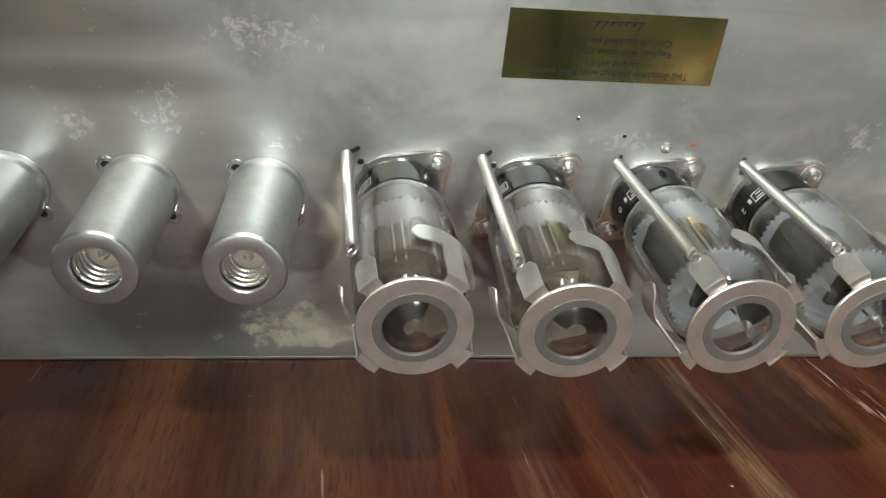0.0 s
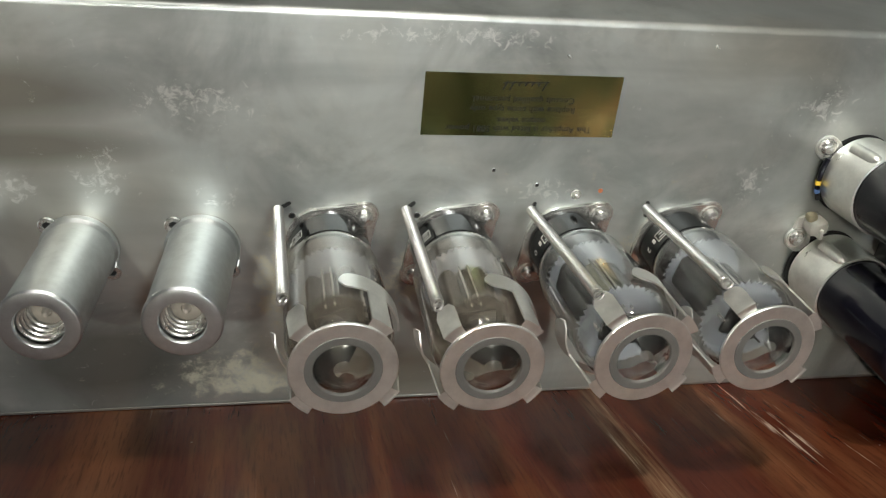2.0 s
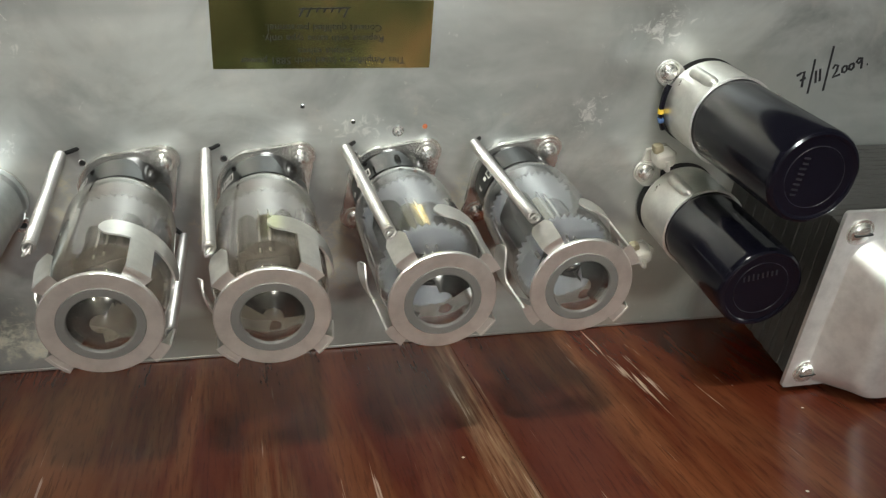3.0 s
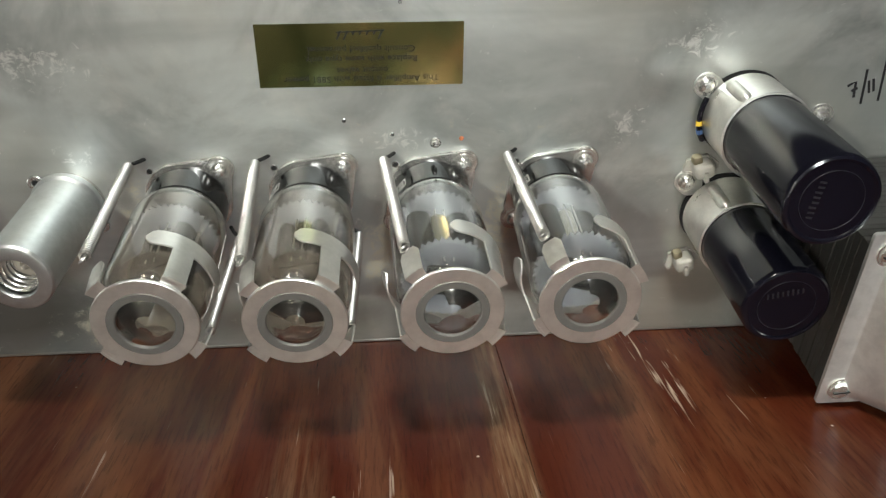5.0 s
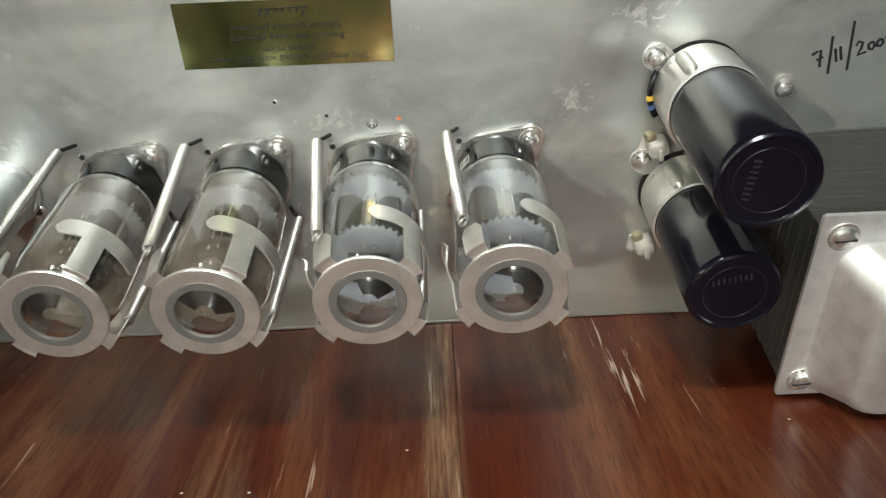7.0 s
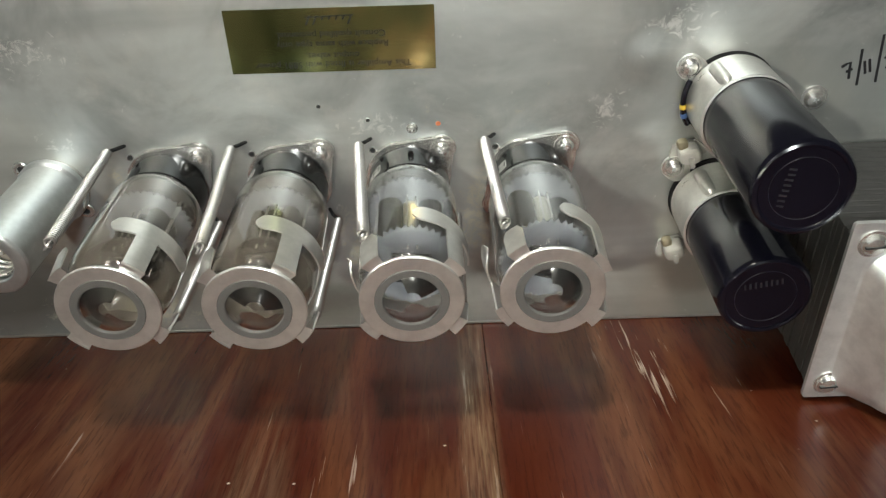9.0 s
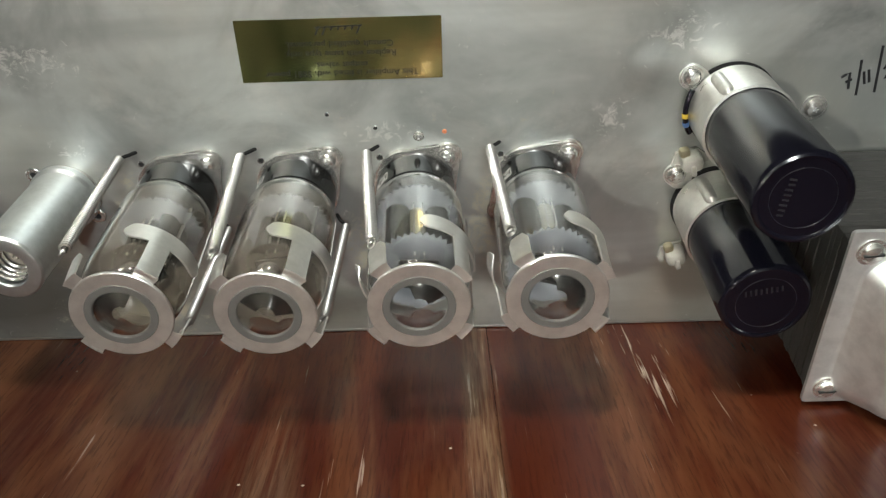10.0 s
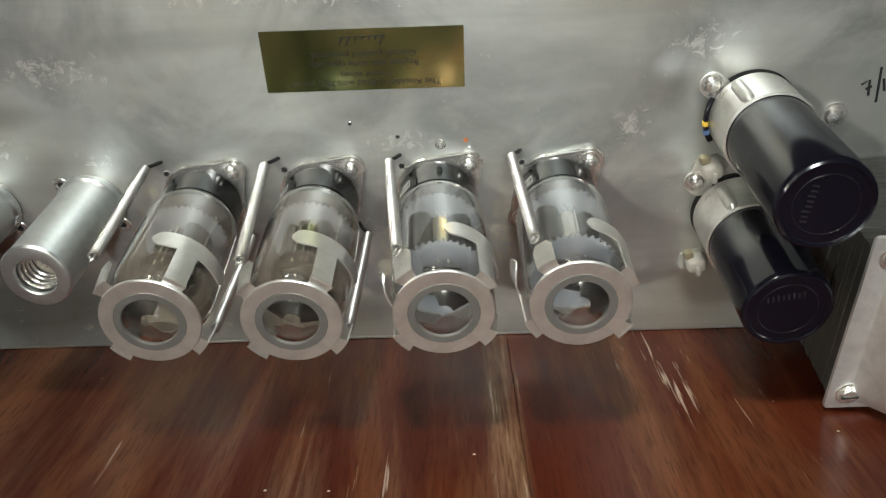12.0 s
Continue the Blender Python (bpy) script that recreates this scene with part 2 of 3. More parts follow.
FLASH = bare_metal("dark_getter_flash", (0.045, 0.042, 0.038), 0.16, (80, 80, 80), 0.02, 0.9)
TIP = soft_paint("amber_glass_tip", (0.36, 0.32, 0.27), 0.25, 200)
ANODE = bare_metal("grey_anode_plate", (0.018, 0.017, 0.016), 0.50, (60, 60, 60), 0.05, 0.25)
BROWN_ANODE = bare_metal("brown_carbonised_anode", (0.016, 0.014, 0.012), 0.50, (60, 60, 60), 0.05, 0.25)
CREAM = soft_paint("milky_plastic", (0.42, 0.415, 0.38), 0.3, 90)
BRASS = bare_metal("brass_terminal", (0.40, 0.36, 0.25), 0.42)
GOLD = bare_metal("gold_label_foil", (0.30, 0.27, 0.11), 0.17, (30, 300, 30), 0.03, 1.0)
shader(GOLD).inputs["Metallic"].default_value = 0.75
# The room's green and amber reflections on the foil, put into its colour.
reflection_tone = ramp_of(GOLD, noise_of(GOLD, coords(GOLD, (26, 12, 1)), 1.0, 3, 0.5, 0.5), "Fac", [(0.34, (0.05, 0.062, 0.02)), (0.50, (0.17, 0.17, 0.065)), (0.66, (0.40, 0.28, 0.11))])
wire(GOLD, reflection_tone, "Color", shader(GOLD), "Base Color")
YELLOW = soft_paint("yellow_wire", (0.65, 0.45, 0.05), 0.4, 100)
BLUE = soft_paint("blue_wire", (0.08, 0.16, 0.35), 0.4, 100)
RED = soft_paint("red_paint_dot", (0.5, 0.16, 0.07), 0.5, 200)
GLASS = clear_glass("valve_glass", (0.95, 0.95, 0.935), 1.0)
SMOKED = clear_glass("getter_smoked_glass", (0.92, 0.895, 0.85), 1.0)
FILM = soft_paint("brown_getter_film", (0.12, 0.102, 0.080), 0.35, 60)
STRIP = bare_metal("bright_anode_seam", (0.46, 0.46, 0.38), 0.36, (60, 60, 60), 0.03, 0.7)
shader(MICA).inputs["Alpha"].default_value = 0.82
shader(FILM).inputs["Alpha"].default_value = 0.30
DUST = soft_paint("grey_dust_film", (0.06, 0.06, 0.058), 0.4, 60)
shader(DUST).inputs["Alpha"].default_value = 0.20
shader(BAKELITE).inputs["Specular IOR Level"].default_value = 0.28
for inner in (MICA, ANODE, BROWN_ANODE):
    shader(inner).inputs["Specular IOR Level"].default_value = 0.15
WOOD = varnished_wood("red_brown_varnished_wood")
WALL = soft_paint("plain_room_wall", (0.10, 0.10, 0.09), 0.8, 3)
CEILING = soft_paint("plain_ceiling", (0.16, 0.16, 0.15), 0.8, 3)
FLOOR = soft_paint("plain_room_floor", (0.10, 0.07, 0.05), 0.6, 3)


# ---- mesh helpers ----
def part(name, bm, mat, parent=None, label="", smooth=True, at=None):
    """Links a bmesh as one mesh object, under a thing or a part."""
    me = bpy.data.meshes.new(name)
    bmesh.ops.recalc_face_normals(bm, faces=bm.faces[:])
    if smooth:
        for f in bm.faces:
            f.smooth = True
        for e in bm.edges:
            if len(e.link_faces) == 2 and e.calc_face_angle(0) > 0.43:
                e.smooth = False
    bm.to_mesh(me)
    bm.free()
    me.materials.append(mat)
    ob = new(name, me)
    if parent is not None:
        ob.parent = parent
    if at is not None:
        ob.matrix_basis = at
    if label:
        tagged(ob, label)
    return ob


def thing(name, m, label, category, group="", kind=""):
    ob = new(name)
    ob.empty_display_size = 0.01
    ob.matrix_world = m
    return tagged(ob, label, category, group, kind)


def mount(x, z, out=0.0, turn=0.0):
    """A place on the panel: local x along it, local y up it, local z straight out of it."""
    return CHASSIS @ pose(x, -out, z, 90, 0, 0) @ pose(0, 0, 0, 0, 0, turn)


def box(bm, x0, x1, y0, y1, z0, z1, bevel=0.0, seg=2):
    g = bmesh.ops.create_cube(bm, size=1.0)
    for v in g["verts"]:
        v.co = Vector(((x0 + x1) / 2 + v.co.x * (x1 - x0), (y0 + y1) / 2 + v.co.y * (y1 - y0), (z0 + z1) / 2 + v.co.z * (z1 - z0)))
    if bevel:
        edges = {e for v in g["verts"] for e in v.link_edges}
        bmesh.ops.bevel(bm, geom=list(edges), offset=bevel, segments=seg, affect="EDGES", profile=0.5)
    return bm


def lathe(bm, profile, seg=40, closed=False, at=(0, 0)):
    """Turns (radius, height) pairs round the local z axis."""
    rings = []
    for r, z in profile:
        if r < 1e-6:
            rings.append([bm.verts.new((at[0], at[1], z))])
        else:
            rings.append([bm.verts.new((at[0] + r * math.cos(2 * math.pi * i / seg), at[1] + r * math.sin(2 * math.pi * i / seg), z)) for i in range(seg)])
    pairs = list(zip(rings, rings[1:]))
    if closed:
        pairs.append((rings[-1], rings[0]))
    for a, b in pairs:
        for i in range(seg):
            j = (i + 1) % seg
            if len(a) == 1 and len(b) == 1:
                continue
            if len(a) == 1:
                bm.faces.new((a[0], b[i], b[j]))
            elif len(b) == 1:
                bm.faces.new((a[i], a[j], b[0]))
            else:
                bm.faces.new((a[i], a[j], b[j], b[i]))
    return bm


def plate(bm, outline, z0, z1):
    """A flat plate with a convex or simple outline."""
    low = [bm.verts.new((x, y, z0)) for x, y in outline]
    top = [bm.verts.new((x, y, z1)) for x, y in outline]
    bm.faces.new(low[::-1])
    bm.faces.new(top)
    n = len(outline)
    for i in range(n):
        j = (i + 1) % n
        bm.faces.new((low[i], low[j], top[j], top[i]))
    return bm


def rounded(x0, x1, y0, y1, r, n=5):
    pts = []
    for cx, cy, a in ((x1 - r, y1 - r, 0), (x0 + r, y1 - r, 90), (x0 + r, y0 + r, 180), (x1 - r, y0 + r, 270)):
        for i in range(n + 1):
            b = radians(a + 90 * i / n)
            pts.append((cx + r * math.cos(b), cy + r * math.sin(b)))
    return pts


def sweep(bm, pts, r, sides=6, cap=True):
    """A round wire along points."""
    pts = [Vector(p) for p in pts]
    rings, up = [], None
    for i, p in enumerate(pts):
        d = (pts[min(i + 1, len(pts) - 1)] - pts[max(i - 1, 0)]).normalized()
        if up is None:
            up = d.orthogonal().normalized()
        up = (up - d * up.dot(d)).normalized()
        side = d.cross(up)
        rings.append([bm.verts.new(p + (up * math.cos(2 * math.pi * k / sides) + side * math.sin(2 * math.pi * k / sides)) * r) for k in range(sides)])
    for a, b in zip(rings, rings[1:]):
        for k in range(sides):
            bm.faces.new((a[k], a[(k + 1) % sides], b[(k + 1) % sides], b[k]))
    if cap:
        bm.faces.new(rings[0][::-1])
        bm.faces.new(rings[-1])
    return bm


def wrap(bm, columns, thick):
    """A bent sheet: columns of (angle in degrees, radius at low end, radius at high end, low z, high z)."""
    grid = []
    for a, ra, rb, z0, z1 in columns:
        c, s = math.cos(radians(a)), math.sin(radians(a))
        col = []
        for r, z in ((ra, z0), (ra + (rb - ra) * 0.5, (z0 + z1) / 2), (rb, z1)):
            col.append((bm.verts.new((r * c, r * s, z)), bm.verts.new(((r + thick) * c, (r + thick) * s, z))))
        grid.append(col)
    for p, q in zip(grid, grid[1:]):
        for k in range(2):
            for w in (0, 1):
                bm.faces.new((p[k][w], q[k][w], q[k + 1][w], p[k + 1][w]))
        for k in (0, 2):
            bm.faces.new((p[k][0], q[k][0], q[k][1], p[k][1]))
    for col in (grid[0], grid[-1]):
        for k in range(2):
            bm.faces.new((col[k][0], col[k + 1][0], col[k + 1][1], col[k][1]))
    return bm


def dome_screw(parent, x, y, z, r=0.0036, slot=None, name="screw"):
    """A domed screw head on a washer, with a cross or a slot."""
    bm = bmesh.new()
    lathe(bm, [(r * 1.3, 0), (r * 1.3, 0.0005), (r, 0.0006), (r * 0.98, 0.0012), (r * 0.75, 0.0021), (r * 0.35, 0.0026), (0, 0.0027)], 24, at=(0, 0))
    s = part(name, bm, ZINC, parent, at=pose(x, y, z))
    bm = bmesh.new()
    turn = slot if slot is not None else 20
    for a in ((turn,) if slot is not None else (turn, turn + 90)):
        g = bmesh.ops.create_cube(bm, size=1.0)["verts"]
        for v in g:
            v.co = Matrix.Rotation(radians(a), 3, "Z") @ Vector((v.co.x * r * (1.7 if slot is not None else 0.55), v.co.y * r * (0.16 if slot is not None else 0.10), 0.0022 + v.co.z * 0.0012))
    part("slot", bm, DARK if slot is not None else BELL, s, smooth=False)
    return s


# ---- the room, closed round the table ----
def room():
    x0, x1, y0, y1, z0, z1 = -2.0, 2.0, -2.2, 1.8, -0.75, 1.75
    for name, b, mat, lab in (
        ("floor", (x0, x1, y0, y1, z0 - 0.05, z0), FLOOR, "plain dark floor under the table"),
        ("ceiling", (x0, x1, y0, y1, z1, z1 + 0.05), CEILING, "plain pale ceiling over the table"),
        ("wall_north", (x0 - 0.1, x1 + 0.1, y1, y1 + 0.1, z0, z1), WALL, "plain dim wall behind the chassis"),
        ("wall_south", (x0 - 0.1, x1 + 0.1, y0 - 0.1, y0, z0, z1), WALL, "plain dim wall facing the chassis"),
        ("wall_west", (x0 - 0.1, x0, y0, y1, z0, z1), WALL, "plain dim side wall"),
        ("wall_east", (x1, x1 + 0.1, y0, y1, z0, z1), WALL, "plain dim side wall"),
    ):
        tagged(part(name, box(bmesh.new(), *b), mat, smooth=False), lab, name.split("_")[0], kind="structure")


room()


# ---- the table of boards ----
def table():
    t = thing("table", pose(0, 0, 0), "dark red-brown varnished wooden table with scratched boards", "table")
    seams = [-0.79, -0.49, -0.19, 0.1120, 0.41, 0.71]
    for a, b in zip(seams, seams[1:]):
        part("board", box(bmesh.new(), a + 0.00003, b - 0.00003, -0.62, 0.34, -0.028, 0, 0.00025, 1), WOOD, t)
    part("apron", box(bmesh.new(), -0.74, 0.66, -0.57, -0.545, -0.11, -0.028, 0.002), WOOD, t)
    part("apron", box(bmesh.new(), -0.74, 0.66, 0.265, 0.29, -0.11, -0.028, 0.002), WOOD, t)
    for x in (-0.76, 0.62):
        for y in (-0.59, 0.25):
            part("leg", box(bmesh.new(), x, x + 0.06, y, y + 0.06, -0.75, -0.028, 0.004), WOOD, t)


table()

# ---- the chassis ----
PANEL_LOW, PANEL_HIGH, PANEL_LEFT, PANEL_RIGHT = -0.0603, 0.1118, -0.262, 0.375


def chassis():
    c = thing("amplifier_chassis", mount(0, 0), "stained tinned steel amplifier chassis standing on its long edge", "amplifier chassis")
    # one folded sheet: a side wall, the bend, the panel, the bend, the other side wall
    r, t, deep = 0.0026, 0.0014, 0.062
    line = [(PANEL_LOW, -deep)]
    for i in range(7):
        a = radians(180 - 15 * i)
        line.append((PANEL_LOW + r + r * math.cos(a), -r + r * math.sin(a)))
    for i in range(7):
        a = radians(90 - 15 * i)
        line.append((PANEL_HIGH - r + r * math.cos(a), -r + r * math.sin(a)))
    line.append((PANEL_HIGH, -deep))
    bm = bmesh.new()
    n = len(line)
    mid = (PANEL_LOW + PANEL_HIGH) / 2
    inner = [(y + (t if y < mid else -t) if z < -0.0005 else y, z if z < -r else z - t) for y, z in line]
    cols = []
    for x in (PANEL_LEFT, PANEL_RIGHT):
        cols.append(([bm.verts.new((x, y, z)) for y, z in line], [bm.verts.new((x, y, z)) for y, z in inner]))
    for w in (0, 1):
        for i in range(n - 1):
            bm.faces.new((cols[0][w][i], cols[1][w][i], cols[1][w][i + 1], cols[0][w][i + 1]))
    for k in (0, 1):
        for i in range(n - 1):
            bm.faces.new((cols[k][0][i], cols[k][0][i + 1], cols[k][1][i + 1], cols[k][1][i]))
    for i in (0, n - 1):
        bm.faces.new((cols[0][0][i], cols[1][0][i], cols[1][1][i], cols[0][1][i]))
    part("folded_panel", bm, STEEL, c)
    # Thin strip added to give the lower edge its bright highlight line.
    part("highlight_lip", box(bmesh.new(), PANEL_LEFT + 0.001, PANEL_RIGHT - 0.001, PANEL_LOW - 0.0001, PANEL_LOW + 0.0012, -0.0022, -0.0002, 0.0003, 2), SPRING, c, "added bright lip along the lower edge")
    for x in (PANEL_LEFT, PANEL_RIGHT - 0.0014):
        part("end_plate", box(bmesh.new(), x + 0.0002, x + 0.0012, PANEL_LOW + 0.002, PANEL_HIGH - 0.002, -0.061, -0.002), STEEL, c)
    return c


chassis()


def small_hole(x, z, r=0.0011, rim=ZINC):
    h = thing("panel_hole", mount(x, z, 0.0002), "small dark drilled hole in the steel panel", "hole", "drilled holes in the panel")
    part("rim", lathe(bmesh.new(), [(r * 1.5, -0.0002), (r * 1.45, 0.0001), (r * 1.1, 0.0002), (r, -0.0001)], 16), rim, h)
    part("opening", lathe(bmesh.new(), [(r * 1.05, 0.00005), (0, 0.00005)], 16), DARK, h)


# ---- valve shielding cans ----
def shield_can(x, z, tilt):
    c = thing("valve_can", mount(x, z), "satin aluminium valve shielding can with open sprung end", "valve can", "row of shielding cans")
    bm = bmesh.new()
    plate(bm, [(0.0138 * math.cos(2 * math.pi * i / 40), 0.0138 * math.sin(2 * math.pi * i / 40)) for i in range(40)], 0.0002, 0.0014)
    part("base_ring", bm, ZINC, c)
    for a in (135, 315):
        bm = bmesh.new()
        px, py = 0.0143 * math.cos(radians(a)), 0.0143 * math.sin(radians(a))
        lathe(bm, [(0.0034, 0.0015), (0.0034, 0.0021), (0.0030, 0.0024), (0.0017, 0.0024), (0.0014, 0.0019)], 20, at=(px, py))
        lug = part("lug", bm, ZINC, c)
        part("eyelet", lathe(bmesh.new(), [(0.0015, 0.0020), (0, 0.0020)], 16, at=(px, py)), DARK, lug)
    for a in (-18, 162):
        part("bayonet_tab", wrap(bmesh.new(), [(a - 9, 0.0131, 0.0131, 0.0012, 0.0075), (a, 0.0131, 0.0131, 0.0012, 0.0085), (a + 9, 0.0131, 0.0131, 0.0012, 0.0075)], 0.0005), ZINC, c)
    lean = pose(0, 0, 0, tilt[0], tilt[1], 0)
    R, L = 0.0129, 0.0540
    bm = bmesh.new()
    lathe(bm, [(R + 0.0010, 0.0015), (R + 0.0010, 0.0042), (R + 0.0003, 0.0052), (R, 0.0058), (R, L - 0.003), (R + 0.0003, L - 0.0022), (R + 0.0003, L - 0.0012),
               (R - 0.0003, L - 0.0003), (R - 0.0012, L), (0.0080, L - 0.0002), (0.0076, L - 0.0008), (0.0076, L - 0.0016), (R - 0.0009, L - 0.0030), (R - 0.0009, 0.0015)], 56, True)
    part("can_body", bm, CAN, c, at=lean)
    pts = []
    for i in range(0, 121):
        a = 2 * math.pi * i / 24
        r = 0.0074 - 0.0016 * i / 120
        pts.append((r * math.cos(a), r * math.sin(a), L - 0.0022 - 0.0021 * i / 24))
    part("inner_spring", sweep(bmesh.new(), pts, 0.0007, 8), CAN_RIM, c, "bright coil spring inside the can", at=lean)
    v = part("valve_tip", lathe(bmesh.new(), [(0.0093, 0.004), (0.0093, 0.037), (0.0078, 0.0415), (0.0045, 0.0435), (0.0018, 0.0445), (0.0009, 0.0470), (0, 0.0476)], 28), TIP, c, "amber-tinted glass valve tip inside the can", at=lean)
    return c


for cx in (-0.1470, -0.1034, -0.0598):
    shield_can(cx, 0.0196, (-3.0, -4.0))


# ---- octal sockets ----
VALVES = [(-0.0130, 0.0202), (0.0350, 0.0202), (0.0826, 0.0202), (0.1310, 0.0202)]


def socket(x, z):
    s = thing("valve_socket", mount(x, z), "bright plated octal socket plate screwed to the panel", "valve socket", "row of power valve sockets")
    pts = []
    # a lens-shaped plate with a round end at each screw
    c, rr = 0.01335, 0.0058
    for i in range(13):
        a = radians(-45 + 180 * i / 12)
        pts.append((c + rr * math.cos(a), c + rr * math.sin(a)))
    for i in range(9):
        a = radians(107 + 56 * i / 8)
        pts.append((0.0171 * math.cos(a), 0.0171 * math.sin(a)))
    for i in range(13):
        a = radians(135 + 180 * i / 12)
        pts.append((-c + rr * math.cos(a), -c + rr * math.sin(a)))
    for i in range(9):
        a = radians(287 + 56 * i / 8)
        pts.append((0.0171 * math.cos(a), 0.0171 * math.sin(a)))
    bm = plate(bmesh.new(), pts, 0.0002, 0.0024)
    bmesh.ops.bevel(bm, geom=[e for e in bm.edges if abs(e.verts[0].co.z - e.verts[1].co.z) < 1e-6], offset=0.0006, segments=3, affect="EDGES")
    part("mounting_plate", bm, ZINC, s)
    dome_screw(s, c, c, 0.0024, 0.0032)
    dome_screw(s, -c, -c, 0.0024, 0.0032)
    part("socket_body", lathe(bmesh.new(), [(0.0150, 0.0024), (0.0150, 0.0056), (0.0148, 0.0058), (0, 0.0058)], 44), BAKELITE, s, "black moulded socket ring")
    return s


for vx, vz in VALVES:
    socket(vx, vz)


# ---- power valves ----
def jagged(r, z, teeth, cut):
    """A mica disc with a toothed edge, cut flat on two sides."""
    pts = []
    for i in range(teeth * 2):
        a = 2 * math.pi * i / (teeth * 2)
        rr = r if i % 2 else r - 0.0014 - 0.0003 * math.sin(i * 1.7)
        x, y = rr * math.cos(a), rr * math.sin(a)
        pts.append((x, max(-cut, min(cut, y))))
    return plate(bmesh.new(), pts, z, z + 0.0004)


def dome_coat(profile, a0, a1, n=30):
    """A thin coat inside the dome, over part of a turn."""
    bm = bmesh.new()
    full = a1 - a0 >= 360
    rows = []
    for r, z in profile:
        rows.append([bm.verts.new((r * math.cos(radians(a0 + (a1 - a0) * i / n)), r * math.sin(radians(a0 + (a1 - a0) * i / n)), z)) for i in range(n if full else n + 1)])
    for a, b in zip(rows, rows[1:]):
        m = len(a)
        for i in range(m if full else m - 1):
            bm.faces.new((a[i], a[(i + 1) % m], b[(i + 1) % m], b[i]))
    return bm


def lean_of(tip):
    """The small lean that moves a valve's end by tip, in metres along and up the panel."""
    return pose(0, 0, 0, -math.degrees(math.atan(tip[1] / 0.079)), math.degrees(math.atan(tip[0] / 0.079)), 0)


TIPS = [(-0.0006, 0.0036), (-0.0011, 0.0025), (0.0022, 0.0043), (-0.0004, 0.0050)]
REACH = [0.0005, 0.0012, 0.0016, 0.0]  # how much longer each bulb is than the shortest


def power_valve(k, turn, glass, low_mica, mica_top, mica_r, mica_mat, coat, label):
    v = thing("power_valve", mount(*VALVES[k]) @ lean_of(TIPS[k]) @ pose(0, 0, 0, 0, 0, turn), label, "valve", "row of power valves")
    base = part("base", lathe(bmesh.new(), [(0.0140, 0.0060), (0.0156, 0.0060), (0.0158, 0.0062), (0.0158, 0.0190), (0.0156, 0.0192), (0.0150, 0.0192), (0, 0.0192)], 56), BAKELITE, v, "glossy black base collar")
    # printed mark on the collar: a framed box with unreadable bars
    marks = ((132, 151, 0.0162, 0.0167), (132, 151, 0.0116, 0.0121), (132, 133.2, 0.0118, 0.0166), (149.8, 151, 0.0118, 0.0166), (136, 147, 0.0148, 0.0154), (136, 145, 0.0130, 0.0136), (154, 159, 0.0125, 0.0150))
    for a0, a1, z0, z1 in marks:
        cols = [(a0 - turn + (a1 - a0) * i / 4, 0.01582, 0.01582, z0, z1) for i in range(5)]
        part("print_mark", wrap(bmesh.new(), cols, 0.00006), PRINT, base)
    R, more = 0.0179, REACH[k]
    out = [(0.0149, 0.0195), (0.0157, 0.0199), (0.0166, 0.0215), (0.0174, 0.0238), (R, 0.0275), (R, 0.0640), (R - 0.0002, 0.0670), (R - 0.0009, 0.0705), (R - 0.0022, 0.0738), (R - 0.0042, 0.0770), (R - 0.0066, 0.0797), (0.0070, 0.0817), (0.0042, 0.0830), (0.0018, 0.0837), (0, 0.0839)]
    out = [(r, zz + (more if zz > 0.05 else 0)) for r, zz in out]
    th = 0.0009
    inner = [(max(r - th, 0), zz - (th * min(1, max(0, (zz - more - 0.065) / 0.014)))) for r, zz in out]
    bulb = part("bulb", lathe(bmesh.new(), out + inner[::-1], 64, True), glass, v, "clear glass envelope")
    bulb.visible_shadow = False
    if coat:
        part("getter_flash", dome_coat([(r - 0.0012, zz - 0.0013) for r, zz in out[-6:-2]], *coat), FLASH, v, "dark silvery getter coat inside the dome")
    part("glass_stem", lathe(bmesh.new(), [(0.0138, 0.0206), (0.0128, 0.0210), (0.0100, 0.0222), (0.0060, low_mica - 0.0012), (0, low_mica - 0.0010)], 40), STEM, v, "greyish glass stem inside the neck")
    part("lower_mica", jagged(0.0162, low_mica, 42, 0.0162), MICA, v, "frosted toothed mica disc")
    part("upper_mica", jagged(mica_r, mica_top, 41, mica_r), mica_mat, v, "toothed mica disc under the dome")
    clear = mica_mat is MICA
    plates = ANODE if clear else BROWN_ANODE
    wide = 0.0118 if clear else 0.0092
    for sx in (-1, 1):
        a, b = sorted((sx * 0.0026, sx * wide))
        part("anode", plate(bmesh.new(), rounded(a, b, -0.0072, 0.0072, 0.0040, 5), low_mica + 0.0006, mica_top - 0.0002), plates, v, "dull dark pressed anode box")
    part("anode_seam", plate(bmesh.new(), rounded(-0.0030, 0.0030, -0.0066, 0.0066, 0.0028, 5), low_mica + 0.0012, mica_top - 0.0010), STRIP if clear else plates, v, "pale metal seam between the anode halves")
    for sx in (-0.0098, 0.0098):
        part("support_rod", sweep(bmesh.new(), [(sx, 0, 0.0190), (sx, 0, mica_top + 0.004)], 0.0006, 8), SPRING, v)
    for sx in (-0.0016, 0.0016):
        part("grid_rod", sweep(bmesh.new(), [(sx, 0.0078, low_mica - 0.006), (sx, 0.0078, mica_top + 0.002)], 0.00035, 6), SPRING, v)
    # Film veils the glass and is added to cast shadow in the bulb's place.
    inside = [(r - 0.0012, zz - 0.0004) for r, zz in out[4:6]] + [(r - 0.0012, zz - 0.0012) for r, zz in out[6:10]]
